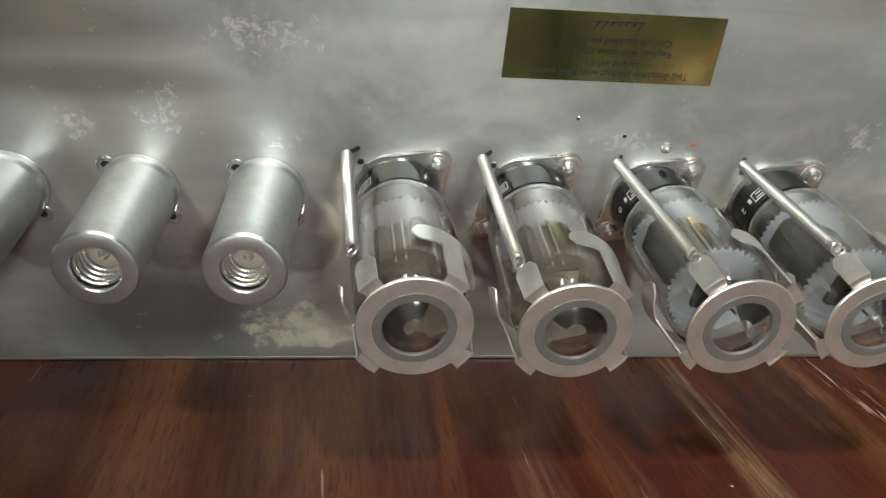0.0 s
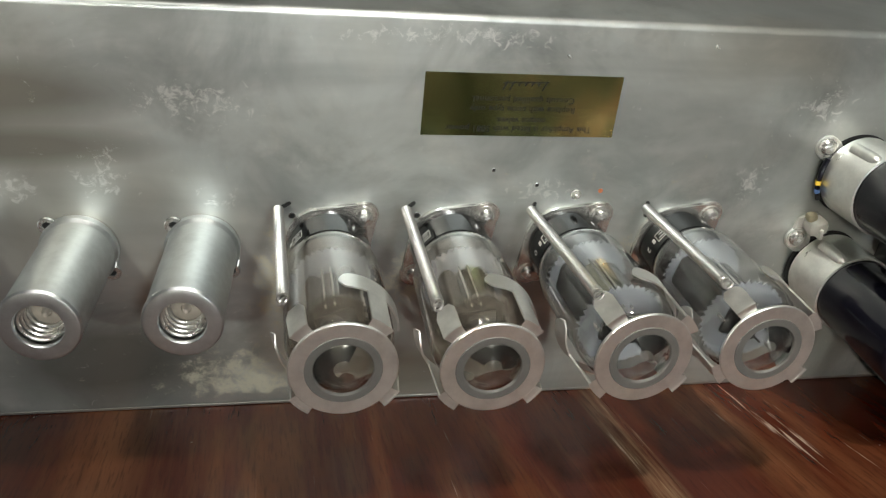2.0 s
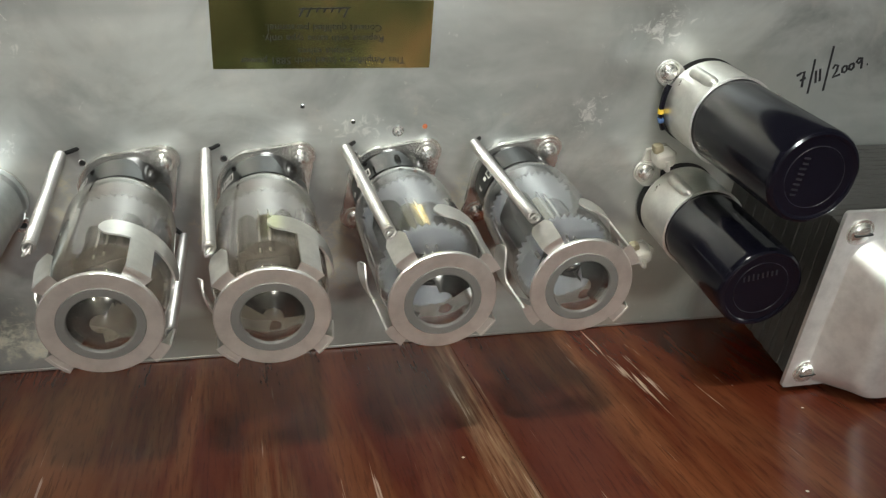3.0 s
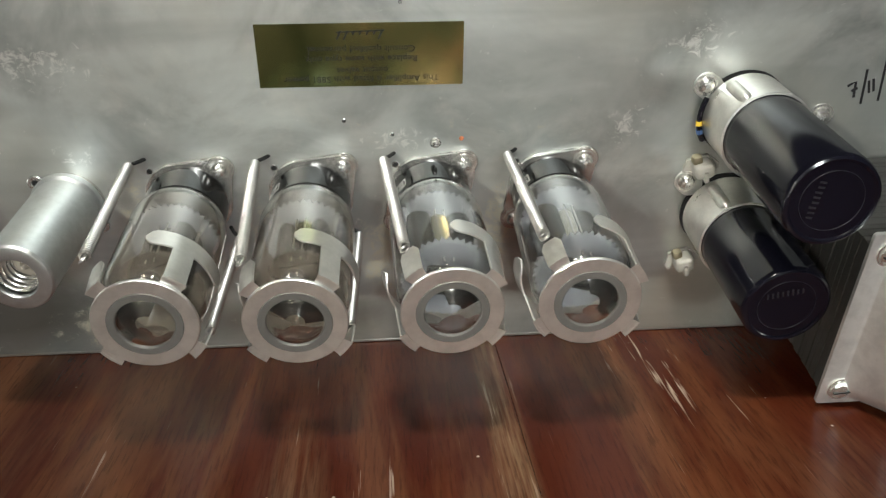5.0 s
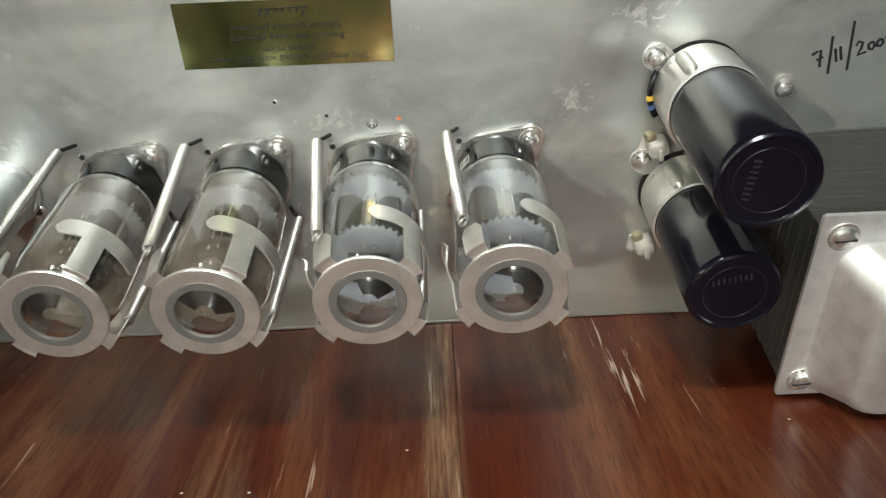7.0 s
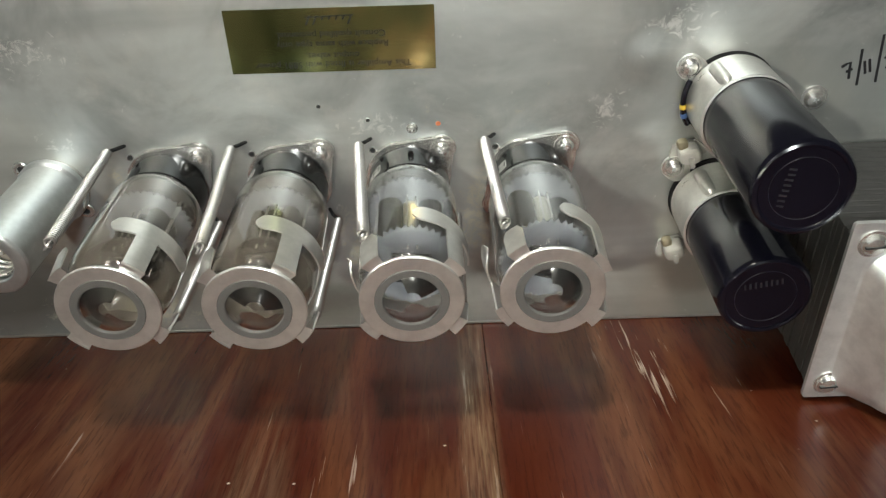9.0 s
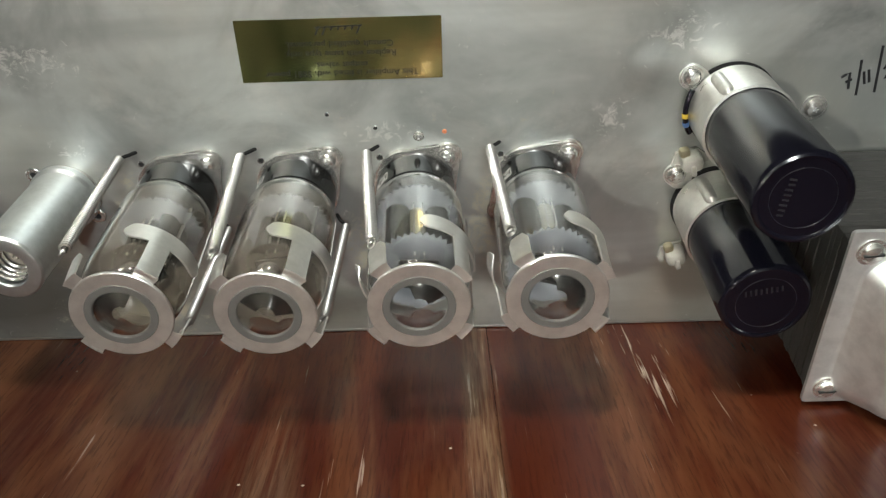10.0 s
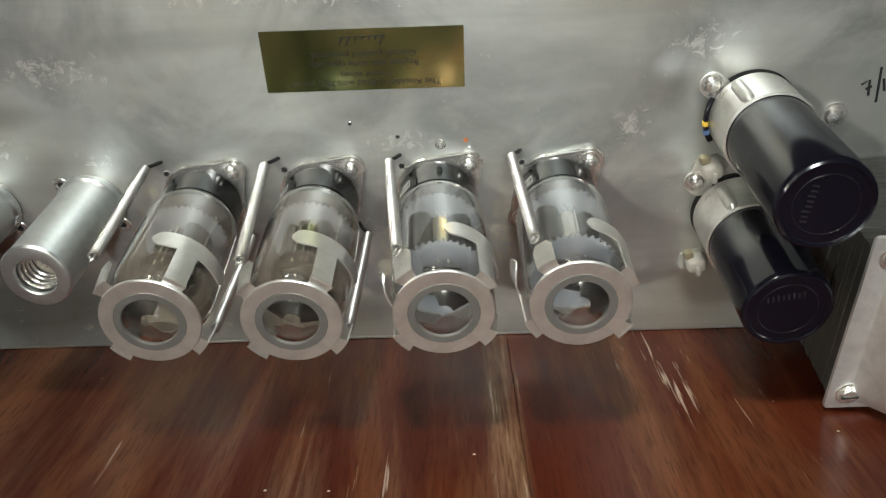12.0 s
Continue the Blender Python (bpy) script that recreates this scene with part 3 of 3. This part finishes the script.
    part("dusty_film", dome_coat(inside, 0, 360, 48), DUST if clear else FILM, v, "thin dulling film inside the glass")
    part("heat_shield", box(bmesh.new(), -0.0070, 0.0070, -0.0062, 0.0046, mica_top + 0.0006, mica_top + 0.0014, 0.0010, 2), ANODE, v, "dark metal shield on the mica")
    part("getter_cup", lathe(bmesh.new(), [(0.0040, mica_top + 0.0060), (0.0044, mica_top + 0.0072), (0.0036, mica_top + 0.0076), (0.0030, mica_top + 0.0066)], 28, True, at=(-0.001, 0.003)), FLASH, v)
    part("getter_wire", sweep(bmesh.new(), [(0.0055, -0.004, mica_top), (0.0058, -0.004, mica_top + 0.0045), (0.0060, -0.004, mica_top + 0.0066)], 0.0004, 6), ANODE, v)
    return v


DARK_MICA = soft_paint("smoked_mica", (0.05, 0.044, 0.038), 0.4, 150)
shader(DARK_MICA).inputs["Alpha"].default_value = 0.5
shader(DARK_MICA).inputs["Specular IOR Level"].default_value = 0.15
power_valve(0, 20, SMOKED, 0.0335, 0.0560, 0.0115, DARK_MICA, (40, 250), "smoky clear glass power valve with black base")
power_valve(1, 8, SMOKED, 0.0325, 0.0570, 0.0115, DARK_MICA, (-20, 150), "smoky glass power valve with scuffed black base")
third = power_valve(2, -6, GLASS, 0.0305, 0.0632, 0.0162, MICA, (20, 120), "clear glass power valve with frosted mica discs")
fourth = power_valve(3, -14, GLASS, 0.0305, 0.0632, 0.0162, MICA, (-40, 110), "clear glass power valve beside the capacitors")


# ---- sprung valve retainers ----
def coil(length, r=0.0017, wire=0.00056, pitch=0.00100):
    pts, n = [], 12
    turns = int(length / pitch)
    for i in range(turns * n + 1):
        a = 2 * math.pi * i / n
        pts.append((r * math.cos(a), r * math.sin(a), length * i / (turns * n)))
    return sweep(bmesh.new(), pts, wire, 5)


def retainer(n, clip, eye, top, label):
    """A pressed ring over the bulb's end, two bent T clips, and two springs down to hooks on the panel."""
    k = thing("valve_retainer", mount(*VALVES[n]) @ lean_of(TIPS[n]), label, "valve retainer", "row of valve retainers")
    zr = 0.0812 + REACH[n]
    bm = lathe(bmesh.new(), [(0.0118, zr + 0.0002), (0.0118, zr + 0.0009), (0.0120, zr + 0.0010), (0.0168, zr + 0.0010), (0.0171, zr + 0.0008), (0.0172, zr + 0.0005), (0.0172, zr + 0.0001), (0.0169, zr + 0.0001)], 72, True)
    part("ring", bm, RETAINER, k, "flat pressed steel ring")
    part("gasket", lathe(bmesh.new(), [(0.0093, zr + 0.0002), (0.0094, zr + 0.0010), (0.0097, zr + 0.0013), (0.0120, zr + 0.0013), (0.0122, zr + 0.0011), (0.0122, zr + 0.0004)], 64, True), GASKET, k, "dull grey inner ring")
    for base in (clip, clip + 180):
        flare = 0.0 if base == clip else 0.0020
        cols = []
        for i in range(21):
            a = -46 + 92 * i / 20
            e = max(0.0, (abs(a) - 35) / 11)
            half = 0.0038 * math.sqrt(max(0.03, 1 - e * e))
            cols.append((base + a, 0.0196 + flare, 0.0193 + flare * 0.5, 0.0615 - half, 0.0615 + half))
        bar = part("clip_bar", wrap(bmesh.new(), cols, 0.0006), RETAINER, k, "rounded bent clip bar")
        turn = base + (8 if base == clip and n < 2 else 0)
        cols = [(turn + a, 0.0193 + flare * 0.5, 0.0192, 0.0642, zr + 0.0003) for a in (-11, -5, 0, 5, 11)]
        part("clip_stem", wrap(bmesh.new(), cols, 0.0006), RETAINER, bar)
        cols = [(turn + a, 0.0166, 0.0196, zr, zr + 0.0002) for a in (-12, -6, 0, 6, 12)]
        part("clip_foot", wrap(bmesh.new(), cols, 0.0006), RETAINER, bar)
    for side in (1, -1):
        e2 = Vector(eye) if side == 1 else Vector((0.0168, -0.0132))
        t2 = Vector(top) if side == 1 else Vector((0.0186, -0.0150))
        base = math.degrees(math.atan2(e2.y, e2.x))
        cols = [(base + a, 0.0212 if abs(a) < 7 else 0.0208, 0.0198, 0.0708 if abs(a) < 7 else 0.0730, zr + 0.0004) for a in (-10, -6, 0, 6, 10)]
        tab = part("spring_tab", wrap(bmesh.new(), cols, 0.0006), RETAINER, k)
        cols = [(base + a, 0.0168, 0.0199, zr, zr + 0.0002) for a in (-10, -5, 0, 5, 10)]
        part("tab_foot", wrap(bmesh.new(), cols, 0.0006), RETAINER, tab)
        hang, foot = Vector((e2.x, e2.y, 0.0722)), Vector((t2.x, t2.y, 0.0080))
        d = (foot - hang).normalized()
        across = d.cross(Vector((e2.x, e2.y, 0)).normalized()).normalized()
        ring = [hang + across * 0.0017 * math.cos(2 * math.pi * i / 12) + d * 0.0017 * math.sin(2 * math.pi * i / 12) for i in range(13)]
        long = (foot - hang).length - 0.0022
        spring_at = Matrix.Translation(hang + d * 0.0016) @ d.to_track_quat("Z", "Y").to_matrix().to_4x4()
        part("spring", coil(long, 0.0016 if side == 1 else 0.0014), SPRING, k, "close-wound steel tension spring", at=spring_at)
        part("spring_eye", sweep(bmesh.new(), ring, 0.00042, 6, False), SPRING, k)
        hole = Vector((t2.x + 0.0043 * side, t2.y - 0.0010 * side, 0.0006))
        part("spring_hook", sweep(bmesh.new(), [foot - d * 0.001, foot + d * 0.0006, hole + Vector((-0.0016 * side, 0.0006 * side, 0.0034)), hole], 0.00075, 7), DARK, k, "dark hooked wire end")
    return k


GASKET = bare_metal("dull_grey_gasket", (0.13, 0.125, 0.118), 0.5, (200, 200, 200), 0.03, 0.4)
retainer(0, 46, (-0.0182, 0.0188), (-0.0190, 0.0186), "stainless sprung retainer with T clips over a valve")
retainer(1, 45, (-0.0172, 0.0167), (-0.0196, 0.0187), "stainless sprung retainer with T clips over a valve")
retainer(2, 40, (-0.0146, 0.0180), (-0.0184, 0.0185), "stainless sprung retainer turned on its valve")
retainer(3, 33, (-0.0150, 0.0200), (-0.0184, 0.0187), "stainless sprung retainer turned on its valve")


# ---- smoothing capacitors ----
def capacitor(x, z, lean, ear, reach, length, text_turn, label):
    c = thing("capacitor", mount(x, z) @ pose(0, 0, 0, *lean, 0), label, "capacitor", "pair of smoothing capacitors")
    R = 0.0163
    part("sleeve", lathe(bmesh.new(), [(R - 0.002, 0.001), (R - 0.0004, 0.002), (R, 0.004), (R, length - 0.0022), (R - 0.0002, length - 0.0012), (R - 0.0007, length - 0.0004), (R - 0.0015, length), (R - 0.0022, length - 0.0002), (R - 0.0026, length - 0.0007), (0, length - 0.0008)], 72), SLEEVE, c, "glossy black plastic sleeve")
    end = part("embossed_ring", lathe(bmesh.new(), [(0.0104, length - 0.0009), (0.0106, length - 0.0005), (0.0108, length - 0.0009)], 56), GREY_PRINT, c)
    for i in range(8):
        bm = box(bmesh.new(), -0.0072 + i * 0.0018, -0.0072 + i * 0.0018 + 0.0007, -0.0011, 0.0011 + 0.0002 * (i % 3), 0, 0.0002, 0.00005, 1)
        part("embossed_bar", bm, GREY_PRINT, c, at=pose(0, 0, length - 0.0009, 0, 0, text_turn) @ pose(0, 0.0052, 0))
    band = part("clamp_band", lathe(bmesh.new(), [(R + 0.0002, 0.0042), (R + 0.0007, 0.0042), (R + 0.0008, 0.0046), (R + 0.0008, 0.0252), (R + 0.0011, 0.0256), (R + 0.0011, 0.0262), (R + 0.0002, 0.0264)], 64, True), CLAMP, c, "bright plated clamp band")
    part("cutout", lathe(bmesh.new(), [(R + 0.0012, 0.0014), (R + 0.0011, 0.0017), (0.010, 0.0017)], 56), DARK, c, "dark gap round the clamp")
    for a in ear:
        ca, sa = math.cos(radians(a)), math.sin(radians(a))
        px, py = (R + reach) * ca, (R + reach) * sa
        e = part("clamp_ear", plate(bmesh.new(), [(p[0], p[1]) for p in rounded(-0.0066, 0.0052, -0.0050, 0.0050, 0.0046)], 0.0012, 0.0028), CLAMP, c, at=pose(px, py, 0, 0, 0, a))
        dome_screw(c, px + 0.001 * ca, py + 0.001 * sa, 0.0028, 0.0034)
        bm = lathe(bmesh.new(), [(0.0026, 0.0030), (0.0026, 0.0150), (0.0022, 0.0172), (0.0012, 0.0186), (0, 0.0190)], 24)
        part("clamp_bead", bm, CLAMP, c, "pressed bead beside the clamp ear", at=pose((R + 0.0002) * math.cos(radians(a - 20)), (R + 0.0002) * math.sin(radians(a - 20)), 0.0065))
    return c


capacitor(0.2056, 0.0522, (-5.4, -0.2), (144,), 0.0036, 0.0790, 80, "black sleeved electrolytic capacitor in a bright clamp")
capacitor(0.2058, 0.0070, (-2.6, 0.2), (140,), 0.0058, 0.0705, 10, "black sleeved electrolytic capacitor in a bright clamp")


def terminal(x, z, turn):
    """A brass tag that leaves a milky moulded boot; the boot's skirt lies against the capacitor."""
    t = thing("terminal_tag", mount(x, z, 0.0, turn) @ Matrix.Scale(1.22, 4), "milky plastic terminal boot with brass tip beside capacitor", "terminal", "capacitor terminals")
    part("skirt", plate(bmesh.new(), [(-0.0052, -0.0060), (0.0062, -0.0048), (0.0066, -0.0030), (0.0030, 0.0010), (-0.0040, 0.0004), (-0.0058, -0.0040)], 0.0003, 0.0016), CREAM, t)
    part("housing", box(bmesh.new(), -0.0034, 0.0036, -0.0044, 0.0014, 0.0014, 0.0086, 0.0021, 3), CREAM, t)
    part("rib", box(bmesh.new(), -0.0008, 0.0008, -0.0050, -0.0010, 0.0040, 0.0094, 0.0005, 2), CREAM, t)
    part("brass_tip", box(bmesh.new(), -0.0036, 0.0000, 0.0006, 0.0040, 0.0030, 0.0066, 0.0012, 2), BRASS, t)


terminal(0.1920, 0.0320, 12)
terminal(0.1918, -0.0145, 14)


def wires():
    w = thing("wire_bundle", mount(0.2056, 0.0522), "black wires with yellow and blue sleeves round capacitor", "wire")
    arc = [(0.0182 * math.cos(radians(a)), 0.0182 * math.sin(radians(a)), 0.0036 + 0.0012 * math.sin(radians((a - 154) * 2.7))) for a in range(154, 220, 6)]
    part("black_wire", sweep(bmesh.new(), arc, 0.0011, 8), SLEEVE, w)
    part("yellow_sleeve", sweep(bmesh.new(), [(p[0] * 1.004, p[1] * 1.004, p[2]) for p in arc[5:7]], 0.0013, 8), YELLOW, w)
    part("blue_sleeve", sweep(bmesh.new(), [(p[0] * 1.004, p[1] * 1.004, p[2]) for p in arc[7:9]], 0.0013, 8), BLUE, w)


wires()


# ---- output transformer ----
def transformer():
    t = thing("transformer", mount(0.2275, 0), "grey steel transformer with pressed cover and laminated core", "transformer")
    W, low, high = 0.100, -0.0368, 0.0424
    z = 0.0120
    i = 0
    while z < 0.0705:
        d = 0.0028 if i % 2 else 0.0042
        o = 0.0003 * (i % 2) + 0.0001 * math.sin(i * 2.3)
        part("lamination", box(bmesh.new(), 0.001 + o, W - 0.001 - o, low + 0.005, high - 0.0062, z, z + d - 0.0002, 0.0002, 1), LAMINATION, t)
        z += d
        i += 1
    part("lower_frame", box(bmesh.new(), 0.004, W - 0.004, low + 0.008, high - 0.015, 0.0003, 0.0120, 0.001), LAMINATION, t)
    bm = plate(bmesh.new(), rounded(0, W, low, high, 0.0015, 3), 0.0716, 0.0732)
    part("flange", bm, BELL, t, "flat pressed cover flange")
    # the raised cover: rounded rectangles that shrink towards the front
    bm = bmesh.new()
    rings = []
    x0, x1, y0, y1 = 0.0087, W - 0.0087, low + 0.0018, 0.0304
    for inset, zz, rad in ((-0.0016, 0.0732, 0.009), (-0.0006, 0.0735, 0.009), (0.0, 0.0742, 0.009), (0.0008, 0.0752, 0.009), (0.0068, 0.0840, 0.010), (0.0082, 0.0866, 0.010), (0.0098, 0.0886, 0.0095), (0.0120, 0.0898, 0.009), (0.0150, 0.0902, 0.007)):
        rings.append([bm.verts.new((px, py, zz)) for px, py in rounded(x0 + inset, x1 - inset, y0 + inset * 0.35, y1 - inset * 0.62, rad, 8)])
    for a, b in zip(rings, rings[1:]):
        for j in range(len(a)):
            bm.faces.new((a[j], a[(j + 1) % len(a)], b[(j + 1) % len(b)], b[j]))
    bm.faces.new(rings[-1])
    part("cover", bm, BELL, t, "dull pressed cover with rounded corners")
    for sx in (0.0078, W - 0.0078):
        for sy, sl in ((-0.0292, 5), (0.0343, 4)):
            dome_screw(t, sx, sy, 0.0732, 0.0040, sl, "bolt")


transformer()


# ---- label, writing and small marks on the panel ----
def letters(name, text, size, m, mat, parent, wide=1.0):
    cu = bpy.data.curves.new(name, "FONT")
    cu.body, cu.size, cu.align_x, cu.align_y, cu.extrude, cu.resolution_u = text, size, "CENTER", "CENTER", 0.00003, 2
    ob = new("lettering", cu)
    dg = bpy.context.evaluated_depsgraph_get()
    me = bpy.data.meshes.new_from_object(ob.evaluated_get(dg))
    bpy.data.objects.remove(ob)
    me.materials.clear()
    me.materials.append(mat)
    o = new(name, me)
    o.parent, o.matrix_basis = parent, m @ Matrix.Diagonal((wide, 1, 1, 1))
    return o


# a digit printed on the collar of two valves
for valve, digit, angle in ((third, "0", 178), (fourth, "2", 186)):
    collar = next(c for c in valve.children if c.name.startswith("base"))
    out = Vector((math.cos(radians(angle)), math.sin(radians(angle)), 0))
    turned = Matrix((Vector((0, 0, 1)).cross(out), Vector((0, 0, 1)), out)).transposed().to_4x4()
    letters("print_digit", digit, 0.0042, Matrix.Translation(out * 0.01586 + Vector((0, 0, 0.0135))) @ turned, PRINT, collar)


def foil_label():
    g = thing("rating_label", mount(0.0573, 0.0789, 0.0001, 180), "gold foil label stuck upside down on the panel", "label")
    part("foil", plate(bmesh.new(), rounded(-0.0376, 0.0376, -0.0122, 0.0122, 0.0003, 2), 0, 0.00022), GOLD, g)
    for text, y, size, wide in (("This Amplifier is fitted with 5881 power", 0.0092, 0.0036, 0.98), ("output valves.", 0.0058, 0.0036, 0.98), ("Replace with same type only.", 0.0014, 0.0036, 0.98), ("Consult qualified personnel.", -0.0024, 0.0036, 0.98)):
        letters("label_line", text, size, pose(0, y, 0.00026), INK, g, wide)
    # the maker's script mark as a plain slanted stroke
    bm = bmesh.new()
    for i in range(7):
        x = -0.0084 + i * 0.0025
        h = 0.0034 if i in (0, 5, 6) else 0.0017
        plate(bm, [(x, -0.0094), (x + 0.0006, -0.0094), (x + 0.0006 + h * 0.45, -0.0094 + h), (x + h * 0.45, -0.0094 + h)], 0.00024, 0.0003)
    plate(bm, [(-0.0088, -0.0096), (0.0086, -0.0090), (0.0086, -0.0086), (-0.0088, -0.0091)], 0.00024, 0.0003)
    part("script_mark", bm, INK, g)


foil_label()


def marker_date():
    g = thing("handwriting", mount(0.2480, 0.0562, 0.0002, 18), "date handwritten in black marker on the panel", "handwriting")

    def stroke(pts):
        part("pen_stroke", sweep(bmesh.new(), [(x * 0.001, y * 0.001, 0.0001) for x, y in pts], 0.00056, 6), INK, g, at=Matrix.Diagonal((1, 1, 0.3, 1)))

    stroke([(0, 6.0), (1.6, 6.5), (3.4, 6.8), (2.7, 3.5), (2.2, 0.2)])
    stroke([(1.4, 3.4), (3.9, 3.9)])
    stroke([(4.8, -3.6), (6.4, 3.6), (7.9, 10.8)])
    stroke([(8.4, 5.6), (8.2, 0.2)])
    stroke([(10.2, 5.8), (10.0, 0.3)])
    stroke([(11.6, -4.6), (13.6, 4.4), (15.8, 14.0)])
    stroke([(15.6, 4.0), (16.6, 5.4), (18.0, 4.6), (17.2, 2.2), (15.6, 0.2), (18.9, 0.4)])
    stroke([(21.0, 3.6), (19.9, 3.0), (19.8, 1.2), (20.9, 0.6), (21.9, 1.6), (21.7, 3.2), (21.0, 3.6)])
    stroke([(24.2, 3.6), (23.0, 3.1), (22.8, 1.4), (23.9, 0.8), (24.9, 1.8), (24.8, 3.2), (24.2, 3.6)])
    stroke([(28.3, 4.4), (26.9, 4.9), (26.0, 3.7), (26.9, 2.7), (28.2, 3.6), (28.4, 4.8), (28.3, 2.2), (28.1, 0.0)])
    stroke([(30.6, 0.9), (31.0, 1.0)])


marker_date()
for hx, hz in ((0.0497, 0.0524), (0.0680, 0.0460)):
    small_hole(hx, hz, 0.0006)
for vx, vz in VALVES:
    small_hole(vx - 0.0137, vz + 0.0124, 0.0010)
tagged(part("paint_dot", lathe(bmesh.new(), [(0.0010, 0), (0.0009, 0.0002), (0, 0.0003)], 14), RED, at=mount(0.0950, 0.0435, 0.0001)), "small faded red paint dot on the panel", "paint dot")


def panel_rivet(x, z, r):
    g = thing("panel_screw", mount(x, z), "domed plated screw in the steel panel", "screw", "screws in the panel")
    dome_screw(g, 0, 0, 0.0001, r)


panel_rivet(0.2386, 0.0496, 0.0040)
panel_rivet(0.0848, 0.0420, 0.0017)
for rx, rz in ((0.0720, 0.0986), (0.1290, 0.1040)):
    panel_rivet(rx, rz, 0.0005)
